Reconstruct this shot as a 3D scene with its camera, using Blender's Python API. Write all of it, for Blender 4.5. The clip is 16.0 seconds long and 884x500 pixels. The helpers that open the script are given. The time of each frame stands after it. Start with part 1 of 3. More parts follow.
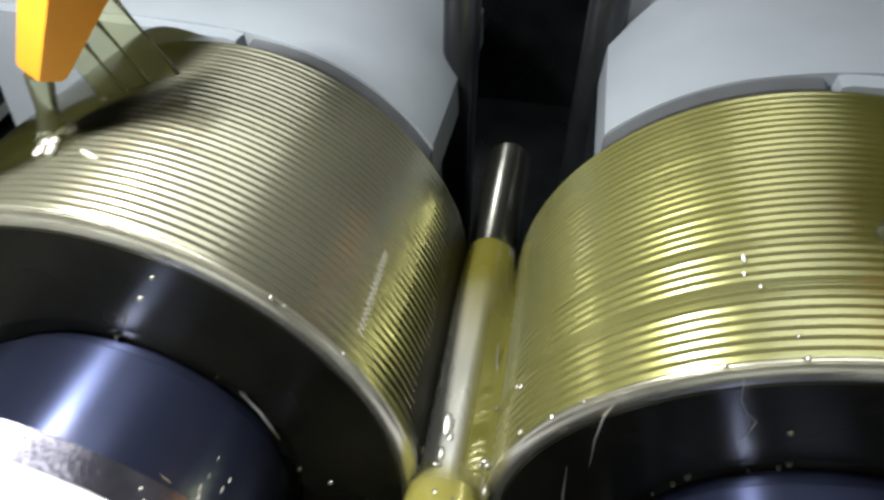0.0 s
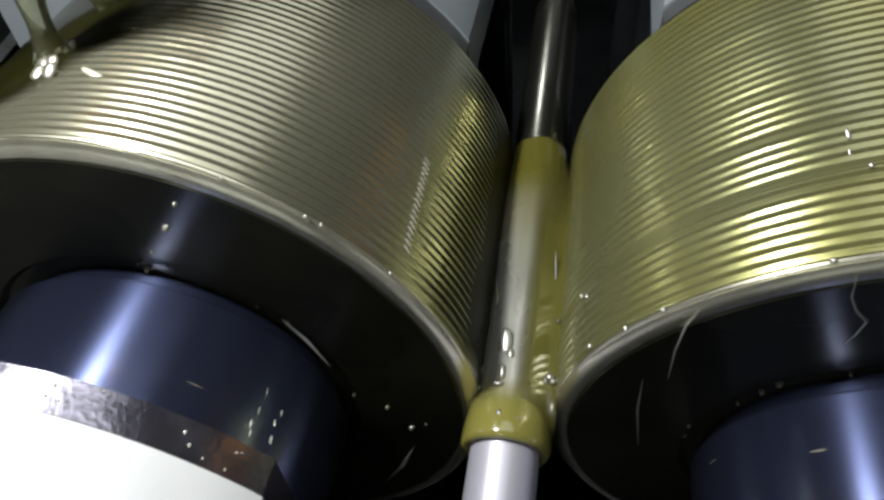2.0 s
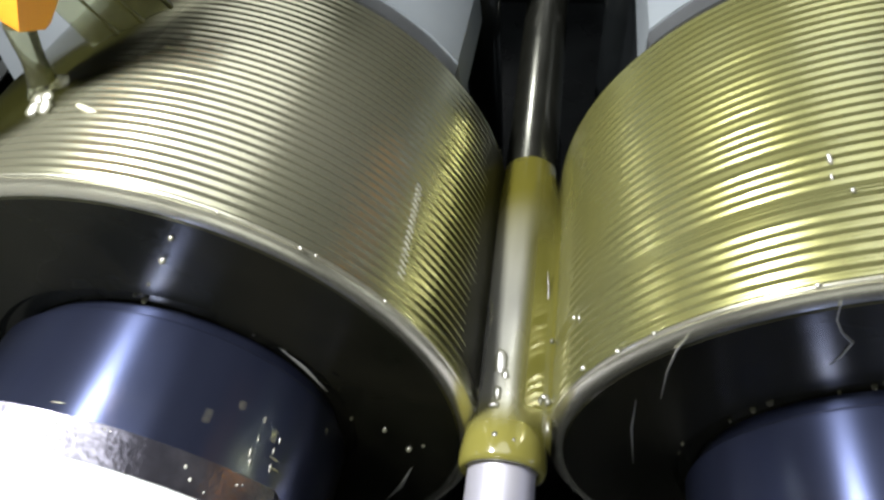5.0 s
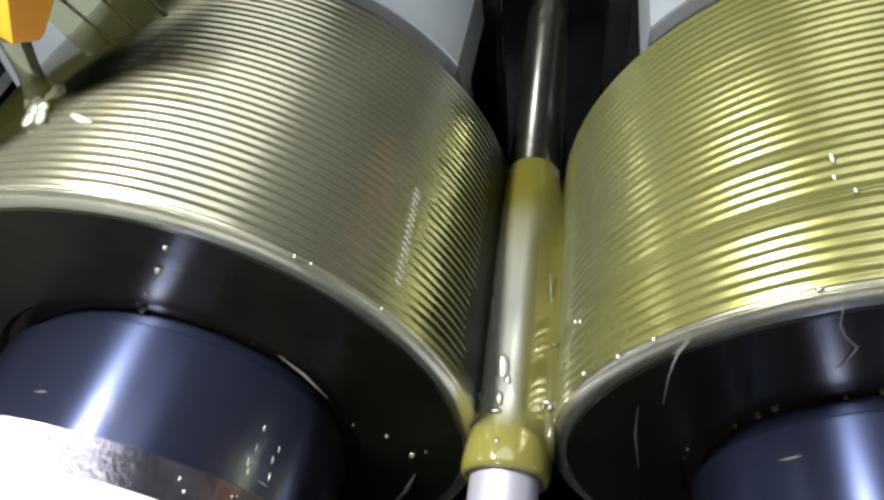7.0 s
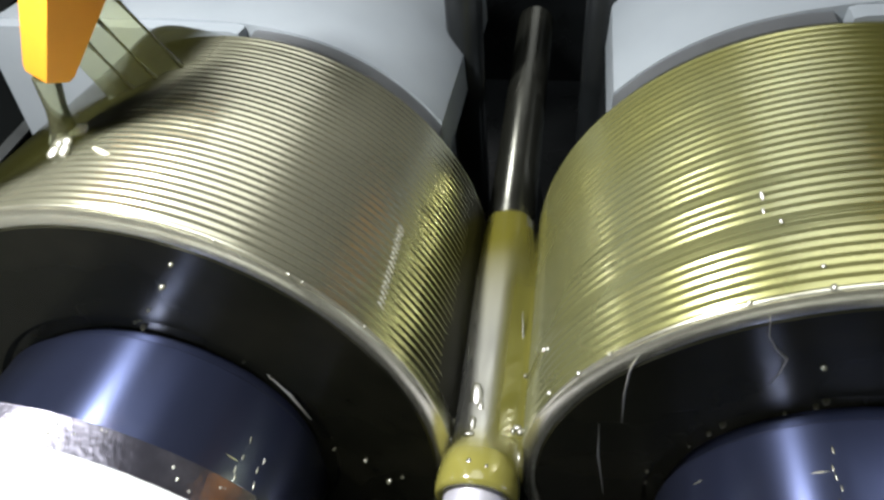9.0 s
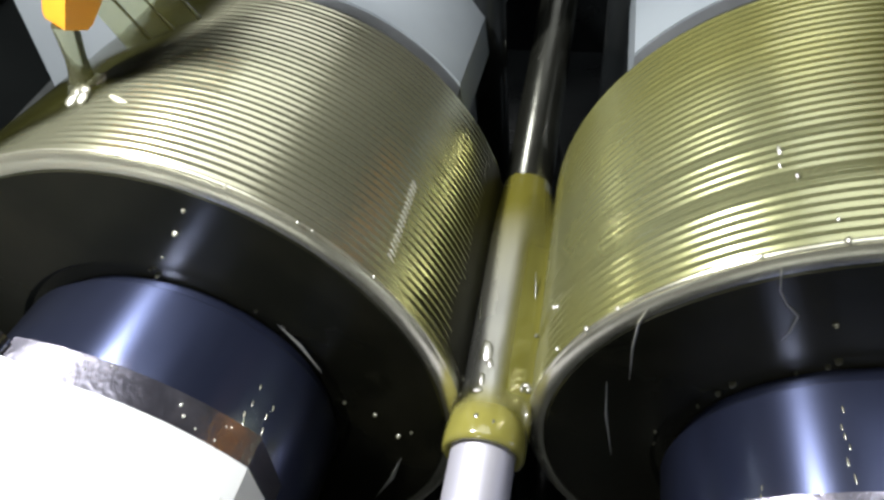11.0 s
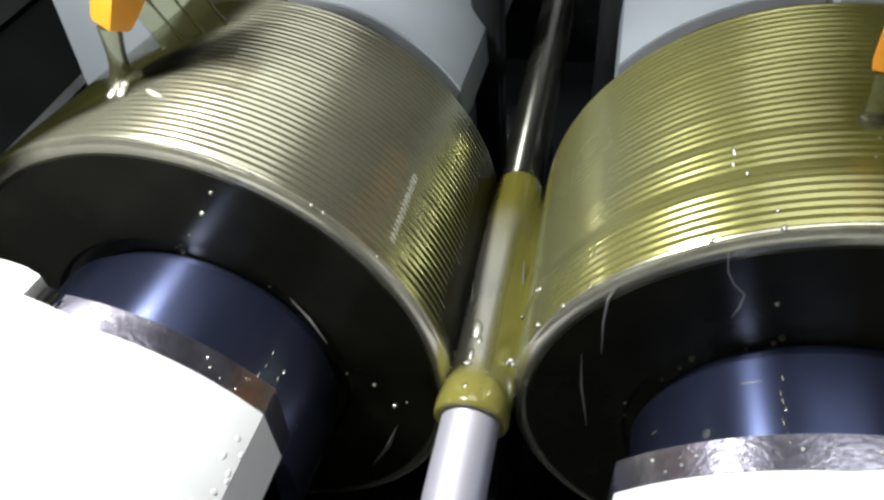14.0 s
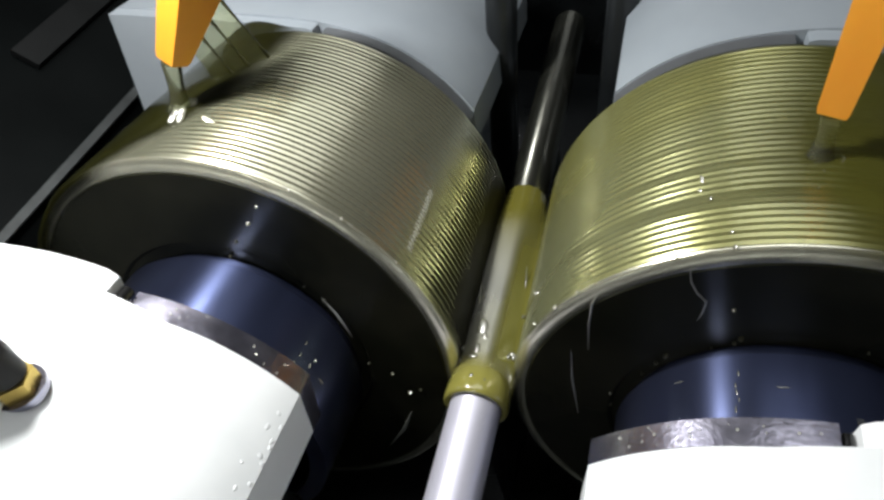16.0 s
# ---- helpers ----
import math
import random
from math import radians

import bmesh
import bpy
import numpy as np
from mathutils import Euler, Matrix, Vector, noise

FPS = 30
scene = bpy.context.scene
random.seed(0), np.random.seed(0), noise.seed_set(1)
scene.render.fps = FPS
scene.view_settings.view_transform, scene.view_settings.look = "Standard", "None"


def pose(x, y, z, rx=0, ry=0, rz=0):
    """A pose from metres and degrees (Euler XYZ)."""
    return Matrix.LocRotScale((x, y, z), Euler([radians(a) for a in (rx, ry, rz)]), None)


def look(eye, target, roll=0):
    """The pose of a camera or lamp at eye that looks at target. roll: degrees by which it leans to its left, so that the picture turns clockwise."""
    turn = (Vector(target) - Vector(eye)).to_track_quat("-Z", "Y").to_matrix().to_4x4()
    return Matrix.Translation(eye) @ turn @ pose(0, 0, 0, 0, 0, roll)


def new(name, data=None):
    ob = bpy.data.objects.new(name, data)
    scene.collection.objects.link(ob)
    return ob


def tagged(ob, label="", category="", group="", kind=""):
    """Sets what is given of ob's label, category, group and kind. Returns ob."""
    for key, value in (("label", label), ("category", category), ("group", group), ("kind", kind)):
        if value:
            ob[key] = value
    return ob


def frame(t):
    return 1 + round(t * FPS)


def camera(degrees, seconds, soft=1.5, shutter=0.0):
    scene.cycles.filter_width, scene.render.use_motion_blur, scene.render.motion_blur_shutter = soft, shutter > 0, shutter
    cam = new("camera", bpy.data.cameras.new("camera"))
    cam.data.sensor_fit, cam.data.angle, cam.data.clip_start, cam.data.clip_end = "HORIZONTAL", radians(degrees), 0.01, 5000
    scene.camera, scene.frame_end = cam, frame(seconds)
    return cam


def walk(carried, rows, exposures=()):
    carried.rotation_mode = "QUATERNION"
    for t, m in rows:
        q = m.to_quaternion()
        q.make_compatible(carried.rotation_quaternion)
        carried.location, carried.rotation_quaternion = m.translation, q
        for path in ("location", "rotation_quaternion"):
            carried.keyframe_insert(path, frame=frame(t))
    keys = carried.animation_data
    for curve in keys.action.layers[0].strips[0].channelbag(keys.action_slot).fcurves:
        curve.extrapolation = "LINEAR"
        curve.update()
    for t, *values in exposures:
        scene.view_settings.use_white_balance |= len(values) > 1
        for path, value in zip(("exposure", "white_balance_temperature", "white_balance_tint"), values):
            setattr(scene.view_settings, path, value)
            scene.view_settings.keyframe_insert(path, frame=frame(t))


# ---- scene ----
# A thread rolling machine: two ring-grooved rolls turn a steel bar between them under flowing oil.
PATH = [
    (0.0, 0.0157, -0.1017, 0.2220, 44.21, -0.59, 10.56),
    (0.5, 0.0217, -0.1084, 0.2274, 41.54, 4.17, 13.53),
    (1.0, 0.0164, -0.0986, 0.2160, 38.12, 5.67, 12.03),
    (1.2, 0.0149, -0.0934, 0.2094, 37.37, 5.59, 11.54),
    (1.5, 0.0114, -0.0874, 0.2053, 36.79, 4.92, 10.42),
    (2.0, 0.0101, -0.0892, 0.2055, 36.96, 4.38, 9.64),
    (2.5, 0.0117, -0.0855, 0.2056, 37.97, 4.78, 9.10),
    (3.0, 0.0108, -0.0859, 0.2078, 37.83, 4.20, 8.99),
    (3.5, 0.0128, -0.0855, 0.2103, 37.86, 4.83, 8.73),
    (4.0, 0.0100, -0.0867, 0.2094, 37.81, 4.50, 8.61),
    (6.5, 0.0113, -0.0854, 0.2135, 36.85, 5.24, 8.22),
    (7.0, 0.0143, -0.0831, 0.2100, 37.27, 6.03, 8.58),
    (7.5, 0.0133, -0.0921, 0.2141, 39.43, 4.84, 8.12),
    (8.0, 0.0142, -0.0987, 0.2177, 42.84, 4.03, 7.70),
    (8.5, 0.0168, -0.1039, 0.2182, 43.02, 4.14, 8.10),
    (9.0, 0.0207, -0.1065, 0.2152, 43.88, 4.39, 8.86),
    (9.5, 0.0223, -0.1100, 0.2148, 44.01, 5.27, 9.67),
    (10.0, 0.0245, -0.1106, 0.2091, 43.07, 5.57, 10.49),
    (12.5, 0.0268, -0.1190, 0.2098, 42.30, 4.46, 11.82),
    (13.0, 0.0304, -0.1256, 0.2167, 42.61, 4.61, 12.35),
    (13.5, 0.0325, -0.1302, 0.2214, 42.48, 4.51, 12.35),
    (14.0, 0.0332, -0.1328, 0.2227, 43.17, 4.20, 12.39),
    (14.5, 0.0373, -0.1402, 0.2285, 43.57, 4.57, 13.13),
    (15.0, 0.0401, -0.1456, 0.2331, 43.68, 4.61, 13.34),
    (15.5, 0.0428, -0.1501, 0.2417, 43.79, 4.96, 13.52),
    (16.0, 0.0444, -0.1526, 0.2522, 42.98, 4.93, 14.27),
]
cam = camera(64.2, 16.0, soft=2.8, shutter=0.4)
EXPOSURES = [(0, 0), (0.5, -0.15), (1.0, -0.62), (1.5, -0.78), (2.0, -0.75), (2.5, -0.32), (3.0, -0.05), (4.0, 0.03), (7.0, 0.04), (9.0, 0.08), (10.0, 0.13), (12.5, 0.05), (14.0, -0.08), (16.0, -0.30)]
walk(cam, [(r[0], pose(*r[1:])) for r in PATH], EXPOSURES)

# ---- light: one lamp over the machine, workshop lights on the ceiling, a fill from the front ----
world = bpy.data.worlds.new("workshop_air")
world.use_nodes = True
world.node_tree.nodes["Background"].inputs[0].default_value = (0.84, 0.92, 1.0, 1)
world.node_tree.nodes["Background"].inputs[1].default_value = 0.10
scene.world = world


def area_lamp(name, eye, target, width, length, watts, colour):
    data = bpy.data.lights.new(name, "AREA")
    data.shape, data.size, data.size_y, data.energy, data.color = "ELLIPSE", width, length, watts, colour
    ob = new(name, data)
    ob.matrix_world = look(eye, target)
    return ob


# where the machine lamp hangs
LAMP = Vector((-0.158, 0.020, 0.302))
area_lamp("machine_lamp_light", LAMP, (-0.03, 0.01, 0.03), 0.055, 0.032, 1.9, (1.0, 1.0, 0.99))
# Unseen fill, added so that front faces and white housings get light.
area_lamp("front_fill_light", (-0.14, -0.45, 0.45), (-0.05, -0.05, 0.10), 0.10, 0.10, 0.38, (0.97, 0.98, 1.0))
area_lamp("ceiling_light", (-0.05, 0.35, 2.2), (0, 0.3, 0), 1.6, 1.6, 19.0, (0.97, 0.985, 1.0))

R, L = 0.100, 0.1128          # roll radius and width
HUB, BAR = 0.0572, 0.0104     # sleeve and bar radius
SIDES = {  # centre x, y, z and tilt of each roll's axle; radius of the end cover; inner side of the housing
    "left": dict(c=(-0.1089, 0.0, -0.0019), tilt=-6.21, cover=0.0809, side=0.0615, s=1),
    "right": dict(c=(0.1123, 0.0012, -0.0019), tilt=-0.67, cover=0.0860, side=0.0660, s=-1),
}
SPIN = -152.0                 # degrees a second, both rolls the same way
FEED = 0.0135                 # metres a second, bar away from the front


# ---- materials ----
def material(name, base, rough=0.5, metal=0.0, coat=0.0, var=0.15, scale=60.0, bump=0.1, bump_scale=400.0,
             second=None, second_scale=12.0, stretch=(1, 1, 1), trans=0.0, ior=1.45, rough_var=0.15, sub=0.0, turned=0.0, coat_rough=0.04, gloss=(1, 1, 1)):
    m = bpy.data.materials.new(name)
    m.use_nodes = True
    nt = m.node_tree
    b = nt.nodes["Principled BSDF"]
    tc = nt.nodes.new("ShaderNodeTexCoord")
    mp = nt.nodes.new("ShaderNodeMapping")
    mp.inputs["Scale"].default_value = stretch
    nt.links.new(tc.outputs["Object"], mp.inputs[0])
    n1 = nt.nodes.new("ShaderNodeTexNoise")
    n1.inputs["Scale"].default_value, n1.inputs["Detail"].default_value = scale, 6
    n2 = nt.nodes.new("ShaderNodeTexNoise")
    n2.inputs["Scale"].default_value, n2.inputs["Detail"].default_value = second_scale, 4
    n3 = nt.nodes.new("ShaderNodeTexNoise")
    n3.inputs["Scale"].default_value, n3.inputs["Detail"].default_value = bump_scale, 3
    for n in (n1, n2, n3):
        nt.links.new(mp.outputs[0], n.inputs["Vector"])
    r1 = nt.nodes.new("ShaderNodeValToRGB")
    r1.color_ramp.elements[0].position, r1.color_ramp.elements[1].position = 0.3, 0.7
    r1.color_ramp.elements[0].color = (*[c * (1 - var) for c in base], 1)
    r1.color_ramp.elements[1].color = (*[min(1, c * (1 + var)) for c in base], 1)
    nt.links.new(n1.outputs["Fac"], r1.inputs[0])
    mix = nt.nodes.new("ShaderNodeMix")
    mix.data_type = "RGBA"
    r2 = nt.nodes.new("ShaderNodeValToRGB")
    r2.color_ramp.elements[0].position, r2.color_ramp.elements[1].position = 0.45, 0.68
    nt.links.new(n2.outputs["Fac"], r2.inputs[0])
    nt.links.new(r2.outputs[0], mix.inputs[0])
    nt.links.new(r1.outputs[0], mix.inputs[6])
    mix.inputs[7].default_value = (*(second or base), 1)
    nt.links.new(mix.outputs[2], b.inputs["Base Color"])
    mr = nt.nodes.new("ShaderNodeMapRange")
    mr.inputs["To Min"].default_value = max(0.02, rough * (1 - rough_var))
    mr.inputs["To Max"].default_value = min(1, rough * (1 + rough_var))
    nt.links.new(n1.outputs["Fac"], mr.inputs[0])
    nt.links.new(mr.outputs[0], b.inputs["Roughness"])
    b.inputs["Metallic"].default_value = metal
    b.inputs["Coat Weight"].default_value = coat
    b.inputs["Coat Roughness"].default_value = coat_rough
    b.inputs["Transmission Weight"].default_value = trans
    b.inputs["IOR"].default_value = ior
    b.inputs["Subsurface Weight"].default_value = sub
    b.inputs["Specular Tint"].default_value = (*gloss, 1)
    b.inputs["Subsurface Radius"].default_value = (0.004, 0.003, 0.001)
    if turned:   # fine turning marks draw the gloss out along the axle
        tg = nt.nodes.new("ShaderNodeTangent")
        tg.direction_type, tg.axis = "RADIAL", "Y"
        nt.links.new(tg.outputs[0], b.inputs["Tangent"])
        b.inputs["Anisotropic"].default_value, b.inputs["Anisotropic Rotation"].default_value = turned, 0.25
    if bump:
        bp = nt.nodes.new("ShaderNodeBump")
        bp.inputs["Strength"].default_value, bp.inputs["Distance"].default_value = bump, 0.001
        nt.links.new(n3.outputs["Fac"], bp.inputs["Height"])
        nt.links.new(bp.outputs[0], b.inputs["Normal"])
    return m


M_DIE_L = material("oiled_die_steel", (0.39, 0.385, 0.28), 0.25, 0.84, 0.5, 0.06, 25, 0.0, 500, (0.31, 0.315, 0.21), 9, rough_var=0.06, coat_rough=0.12)
M_DIE_R = material("oil_covered_die_steel", (0.315, 0.31, 0.105), 0.27, 0.68, 0.8, 0.06, 25, 0.0, 500, (0.28, 0.29, 0.15), 9, rough_var=0.06, coat_rough=0.12)
M_RIM = material("bright_rim_steel", (0.64, 0.63, 0.50), 0.26, 0.85, 0.4, 0.08, 120, 0.0)
M_FACE = material("black_oiled_face", (0.014, 0.0145, 0.009), 0.22, 0.0, 0.0, 0.5, 14, 0.10, 60, (0.026, 0.025, 0.016), 22, turned=0.7, ior=1.28, gloss=(0.95, 0.95, 0.75))
M_HUB = material("blued_steel", (0.088, 0.108, 0.212), 0.30, 0.90, 1.0, 0.25, 50, 0.0, 300, (0.125, 0.146, 0.26), 16, (1, 0.2, 1), turned=0.92, coat_rough=0.2)
M_GROOVE = material("dark_groove", (0.012, 0.012, 0.012), 0.2, 0.3, 0.5)
M_COVER = material("ground_cover_steel", (0.40, 0.39, 0.47), 0.22, 0.95, 0.3, 0.3, 150, 0.12, 700, (0.24, 0.235, 0.30), 55, turned=0.4)
# Cover steel at the rear, with the shade there in its darker grey.
M_COVER_SHADED = material("shaded_cover_steel", (0.20, 0.21, 0.22), 0.4, 0.6, 0.1, 0.15, 60, 0.1, 300, (0.15, 0.16, 0.17), 30)
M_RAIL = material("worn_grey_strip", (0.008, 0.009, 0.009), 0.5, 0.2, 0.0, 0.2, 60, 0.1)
M_WHITE = material("white_machine_paint", (0.80, 0.82, 0.82), 0.42, 0, 0.1, 0.04, 40, 0.5, 55, (0.72, 0.75, 0.75), 18)
# Rear housing paint: the weaker light at the back is put into its grey.
M_REAR_PAINT = material("dimmed_rear_paint", (0.31, 0.345, 0.375), 0.45, 0, 0.1, 0.04, 30, 0.2, 70, (0.275, 0.31, 0.34), 14)
M_BLACK = material("black_oily_steel", (0.012, 0.014, 0.015), 0.28, 0.3, 0.2, 0.4, 30, 0.15, 120, (0.022, 0.024, 0.025), 12)
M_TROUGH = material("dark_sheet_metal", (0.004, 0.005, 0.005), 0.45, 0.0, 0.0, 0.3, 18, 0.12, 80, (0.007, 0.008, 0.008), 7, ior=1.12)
M_BAR = material("turned_bar_steel", (0.74, 0.73, 0.82), 0.46, 0.55, 0.0, 0.06, 120, 0.0, 500, (0.68, 0.67, 0.76), 30, (1, 0.15, 1), turned=0.6)
M_THREAD = material("dark_rolled_thread", (0.03, 0.031, 0.025), 0.25, 0.7, 0.1, 0.2, 80)
M_OIL = material("yellow_green_oil", (0.24, 0.222, 0.052), 0.16, 0.0, 0.9, 0.15, 60, 0.06, 110, (0.20, 0.185, 0.042), 30, (1, 0.35, 1))
M_POOL = material("standing_olive_oil", (0.10, 0.094, 0.018), 0.22, 0.0, 0.6, 0.2, 60, 0.03, 110, (0.075, 0.07, 0.014), 30, (1, 0.35, 1), coat_rough=0.08)
M_BAROIL = material("oil_over_bright_steel", (0.56, 0.56, 0.50), 0.27, 0.70, 0.9, 0.12, 60, 0.05, 110, (0.46, 0.455, 0.34), 30, (1, 0.35, 1), coat_rough=0.06)
M_FILM_R = material("olive_oil_film", (0.070, 0.068, 0.011), 0.22, 0.0, 0.5, 0.2, 40, 0.08, 75, (0.050, 0.048, 0.009), 20)
# Oil for runs and fine beads, with the glint put into a pale base.
M_PALE_GLINT = material("pale_glint_oil", (0.5, 0.5, 0.45), 0.12, 0.3, 1.0, 0.1, 60, 0.0)
# Left oil sheet, its olive darkened to hold the shade behind the nozzle.
M_FILM = material("shaded_olive_oil_film", (0.013, 0.013, 0.003), 0.16, 0.0, 0.0, 0.3, 40, 0.12, 55, (0.007, 0.007, 0.002), 16, ior=1.3)
# Oil in the nip, near black to hold the shade beside the bar.
M_NIP = material("shaded_nip_oil", (0.012, 0.012, 0.005), 0.38, 0.0, 0.0, 0.3, 40, 0.10, 90, (0.008, 0.008, 0.004), 16, ior=1.2)
M_STREAM = material("clear_olive_oil", (0.82, 0.83, 0.58), 0.05, 0.0, 0.3, 0.06, 60, 0.1, 90, (0.72, 0.73, 0.45), 30, trans=0.96, ior=1.15)
M_NOZZLE = material("orange_plastic", (0.78, 0.33, 0.03), 0.38, 0, 0.0, 0.04, 60, 0.05, 300, (0.72, 0.27, 0.02), 20, sub=0.15)
M_RUBBER = material("black_rubber_hose", (0.02, 0.02, 0.02), 0.5, 0, 0, 0.3, 80, 0.2, 300)
M_BRASS = material("brass", (0.62, 0.45, 0.13), 0.28, 0.9, 0, 0.15, 80, 0.05)
M_GLINT = material("rippled_wet_oil", (0.09, 0.09, 0.055), 0.30, 0.0, 1.0, 0.1, 60, 0.0, coat_rough=0.18)
M_FROTH = material("pale_oil_froth", (0.40, 0.39, 0.27), 0.35, 0.0, 0.5, 0.2, 900, 0.3, 900, (0.3, 0.29, 0.18), 300)
M_DRIP = material("dark_olive_drip", (0.055, 0.052, 0.010), 0.12, 0.0, 0.6, 0.2, 60, 0.05)
M_LIP = material("worn_guard_edge", (0.07, 0.075, 0.075), 0.45, 0.3, 0.0, 0.3, 60, 0.1)
M_ROOM = material("workshop_wall_paint", (0.65, 0.66, 0.63), 0.7, 0, 0, 0.1, 3, 0.1, 40, (0.57, 0.58, 0.55), 0.8)
M_FLOOR = material("workshop_concrete", (0.16, 0.16, 0.155), 0.6, 0, 0, 0.2, 4, 0.1, 40, (0.12, 0.12, 0.115), 0.9)


def thin_out(m):
    """Where the mesh says that the oil runs thin, what lies under it shows through."""
    nt = m.node_tree
    b, out = nt.nodes["Principled BSDF"], nt.nodes["Material Output"]
    at = nt.nodes.new("ShaderNodeAttribute")
    at.attribute_name = "thickness"
    clear, mix = nt.nodes.new("ShaderNodeBsdfTransparent"), nt.nodes.new("ShaderNodeMixShader")
    nt.links.new(at.outputs["Fac"], mix.inputs[0])
    nt.links.new(clear.outputs[0], mix.inputs[1])
    nt.links.new(b.outputs[0], mix.inputs[2])
    nt.links.new(mix.outputs[0], out.inputs["Surface"])


def oil_over_steel(m, oil):
    """Thick oil hides the bright steel under it."""
    nt = m.node_tree
    b = nt.nodes["Principled BSDF"]
    at = nt.nodes.new("ShaderNodeAttribute")
    at.attribute_name = "thickness"
    mix, metal = nt.nodes.new("ShaderNodeMix"), nt.nodes.new("ShaderNodeMapRange")
    mix.data_type = "RGBA"
    metal.inputs["To Min"].default_value, metal.inputs["To Max"].default_value = b.inputs["Metallic"].default_value, 0.0
    nt.links.new(at.outputs["Fac"], mix.inputs[0])
    nt.links.new(b.inputs["Base Color"].links[0].from_socket, mix.inputs[6])
    mix.inputs[7].default_value = (*oil, 1)
    nt.links.new(mix.outputs[2], b.inputs["Base Color"])
    nt.links.new(at.outputs["Fac"], metal.inputs[0])
    nt.links.new(metal.outputs[0], b.inputs["Metallic"])


for m in (M_OIL, M_POOL, M_FILM, M_FILM_R, M_NIP):
    thin_out(m)
oil_over_steel(M_BAROIL, (0.11, 0.10, 0.016))


# ---- mesh helpers ----
def thickness(ob, values):
    ob.data.attributes.new("thickness", "FLOAT", "POINT").data.foreach_set("value", values)


EYE = Vector((0.02, -0.10, 0.215))   # the viewpoint that the beads turn the lamp's glint towards


def lens(name, place, width, length, height, label, mat=None, along=(0, 1, 0)):
    """A shallow bead of oil, tilted so that the lamp's glint is built into its shape."""
    bm = bmesh.new()
    bmesh.ops.create_icosphere(bm, subdivisions=3, radius=1.0)
    bmesh.ops.scale(bm, vec=(width, length, height), verts=bm.verts)
    for v in bm.verts:
        k = 1 + 0.18 * noise.noise((v.co.x / width * 1.3 + place[0] * 900, v.co.y / length * 1.3 + place[1] * 900, place[2] * 500))
        v.co.x, v.co.y = v.co.x * k, v.co.y * k
    ob = part(name, bm, mat or M_GLINT, smooth=80)
    p = Vector(place)
    z = ((LAMP - p).normalized() + (EYE - p).normalized()).normalized()
    y = Vector(along)
    y = (y - y.dot(z) * z).normalized()
    x = y.cross(z)
    ob.matrix_world = Matrix(((x.x, y.x, z.x, p.x), (x.y, y.y, z.y, p.y), (x.z, y.z, z.z, p.z), (0, 0, 0, 1)))
    return tagged(ob, label, name.replace("_", " "), name.replace("_", " ") + "s")


def part(name, bm, mat, parent=None, label="", smooth=None):
    me = bpy.data.meshes.new(name)
    bmesh.ops.recalc_face_normals(bm, faces=bm.faces)
    bm.to_mesh(me)
    bm.free()
    me.materials.append(mat)
    if smooth:
        for p in me.polygons:
            p.use_smooth = True
        me.set_sharp_from_angle(angle=radians(smooth))
    ob = new(name, me)
    if parent:
        ob.parent = parent
    if label:
        ob["label"] = label
    return ob


def thing(name, label, category, m=None, group="", kind=""):
    ob = new(name)
    if m is not None:
        ob.matrix_world = m
    return tagged(ob, label, category, group, kind)


def lathe(profile, segs=128, closed=True, wobble=None):
    """A turned body about the y axis from (radius, y) pairs."""
    bm = bmesh.new()
    rings = []
    for i in range(segs):
        a = 2 * math.pi * i / segs
        ca, sa = math.cos(a), math.sin(a)
        ring = []
        for r, y in profile:
            k = r + (wobble(a, y) if wobble else 0)
            ring.append(bm.verts.new((k * ca, y, k * sa)))
        rings.append(ring)
    n = len(profile)
    for i in range(segs):
        p, q = rings[i], rings[(i + 1) % segs]
        for j in range(n if closed else n - 1):
            k = (j + 1) % n
            bm.faces.new((p[j], p[k], q[k], q[j]))
    return bm


def prism(outline, y0, y1, bevel=0.0, segs=2):
    """An outline in x and z drawn out along y."""
    bm = bmesh.new()
    a = [bm.verts.new((x, y0, z)) for x, z in outline]
    b = [bm.verts.new((x, y1, z)) for x, z in outline]
    n = len(a)
    bm.faces.new(a)
    bm.faces.new(b[::-1])
    for i in range(n):
        bm.faces.new((a[i], b[i], b[(i + 1) % n], a[(i + 1) % n]))
    if bevel:
        sharp = [e for e in bm.edges if len(e.link_faces) == 2 and e.calc_face_angle(0) > 0.45]
        bmesh.ops.bevel(bm, geom=sharp, offset=bevel, segments=segs, affect="EDGES", profile=0.6)
    return bm


def box(x0, x1, y0, y1, z0, z1, bevel=0.0):
    return prism([(x0, z0), (x1, z0), (x1, z1), (x0, z1)], y0, y1, bevel)


def tube(points, radii, segs=14, flat=1.0):
    """A round body swept along points with a radius at each."""
    bm = bmesh.new()
    pts = [Vector(p) for p in points]
    rings = []
    for i, p in enumerate(pts):
        d = (pts[min(i + 1, len(pts) - 1)] - pts[max(i - 1, 0)]).normalized()
        u = d.orthogonal().normalized() if abs(d.z) > 0.9 else d.cross(Vector((0, 0, 1))).normalized()
        v = d.cross(u)
        rings.append([bm.verts.new(p + radii[i] * (math.cos(t) * u + flat * math.sin(t) * v))
                      for t in [2 * math.pi * k / segs for k in range(segs)]])
    for a, b in zip(rings, rings[1:]):
        for k in range(segs):
            bm.faces.new((a[k], a[(k + 1) % segs], b[(k + 1) % segs], b[k]))
    bm.faces.new(rings[0][::-1])
    bm.faces.new(rings[-1])
    return bm


def frame_of(name):
    s = SIDES[name]
    return pose(*s["c"], s["tilt"], 0, 0)


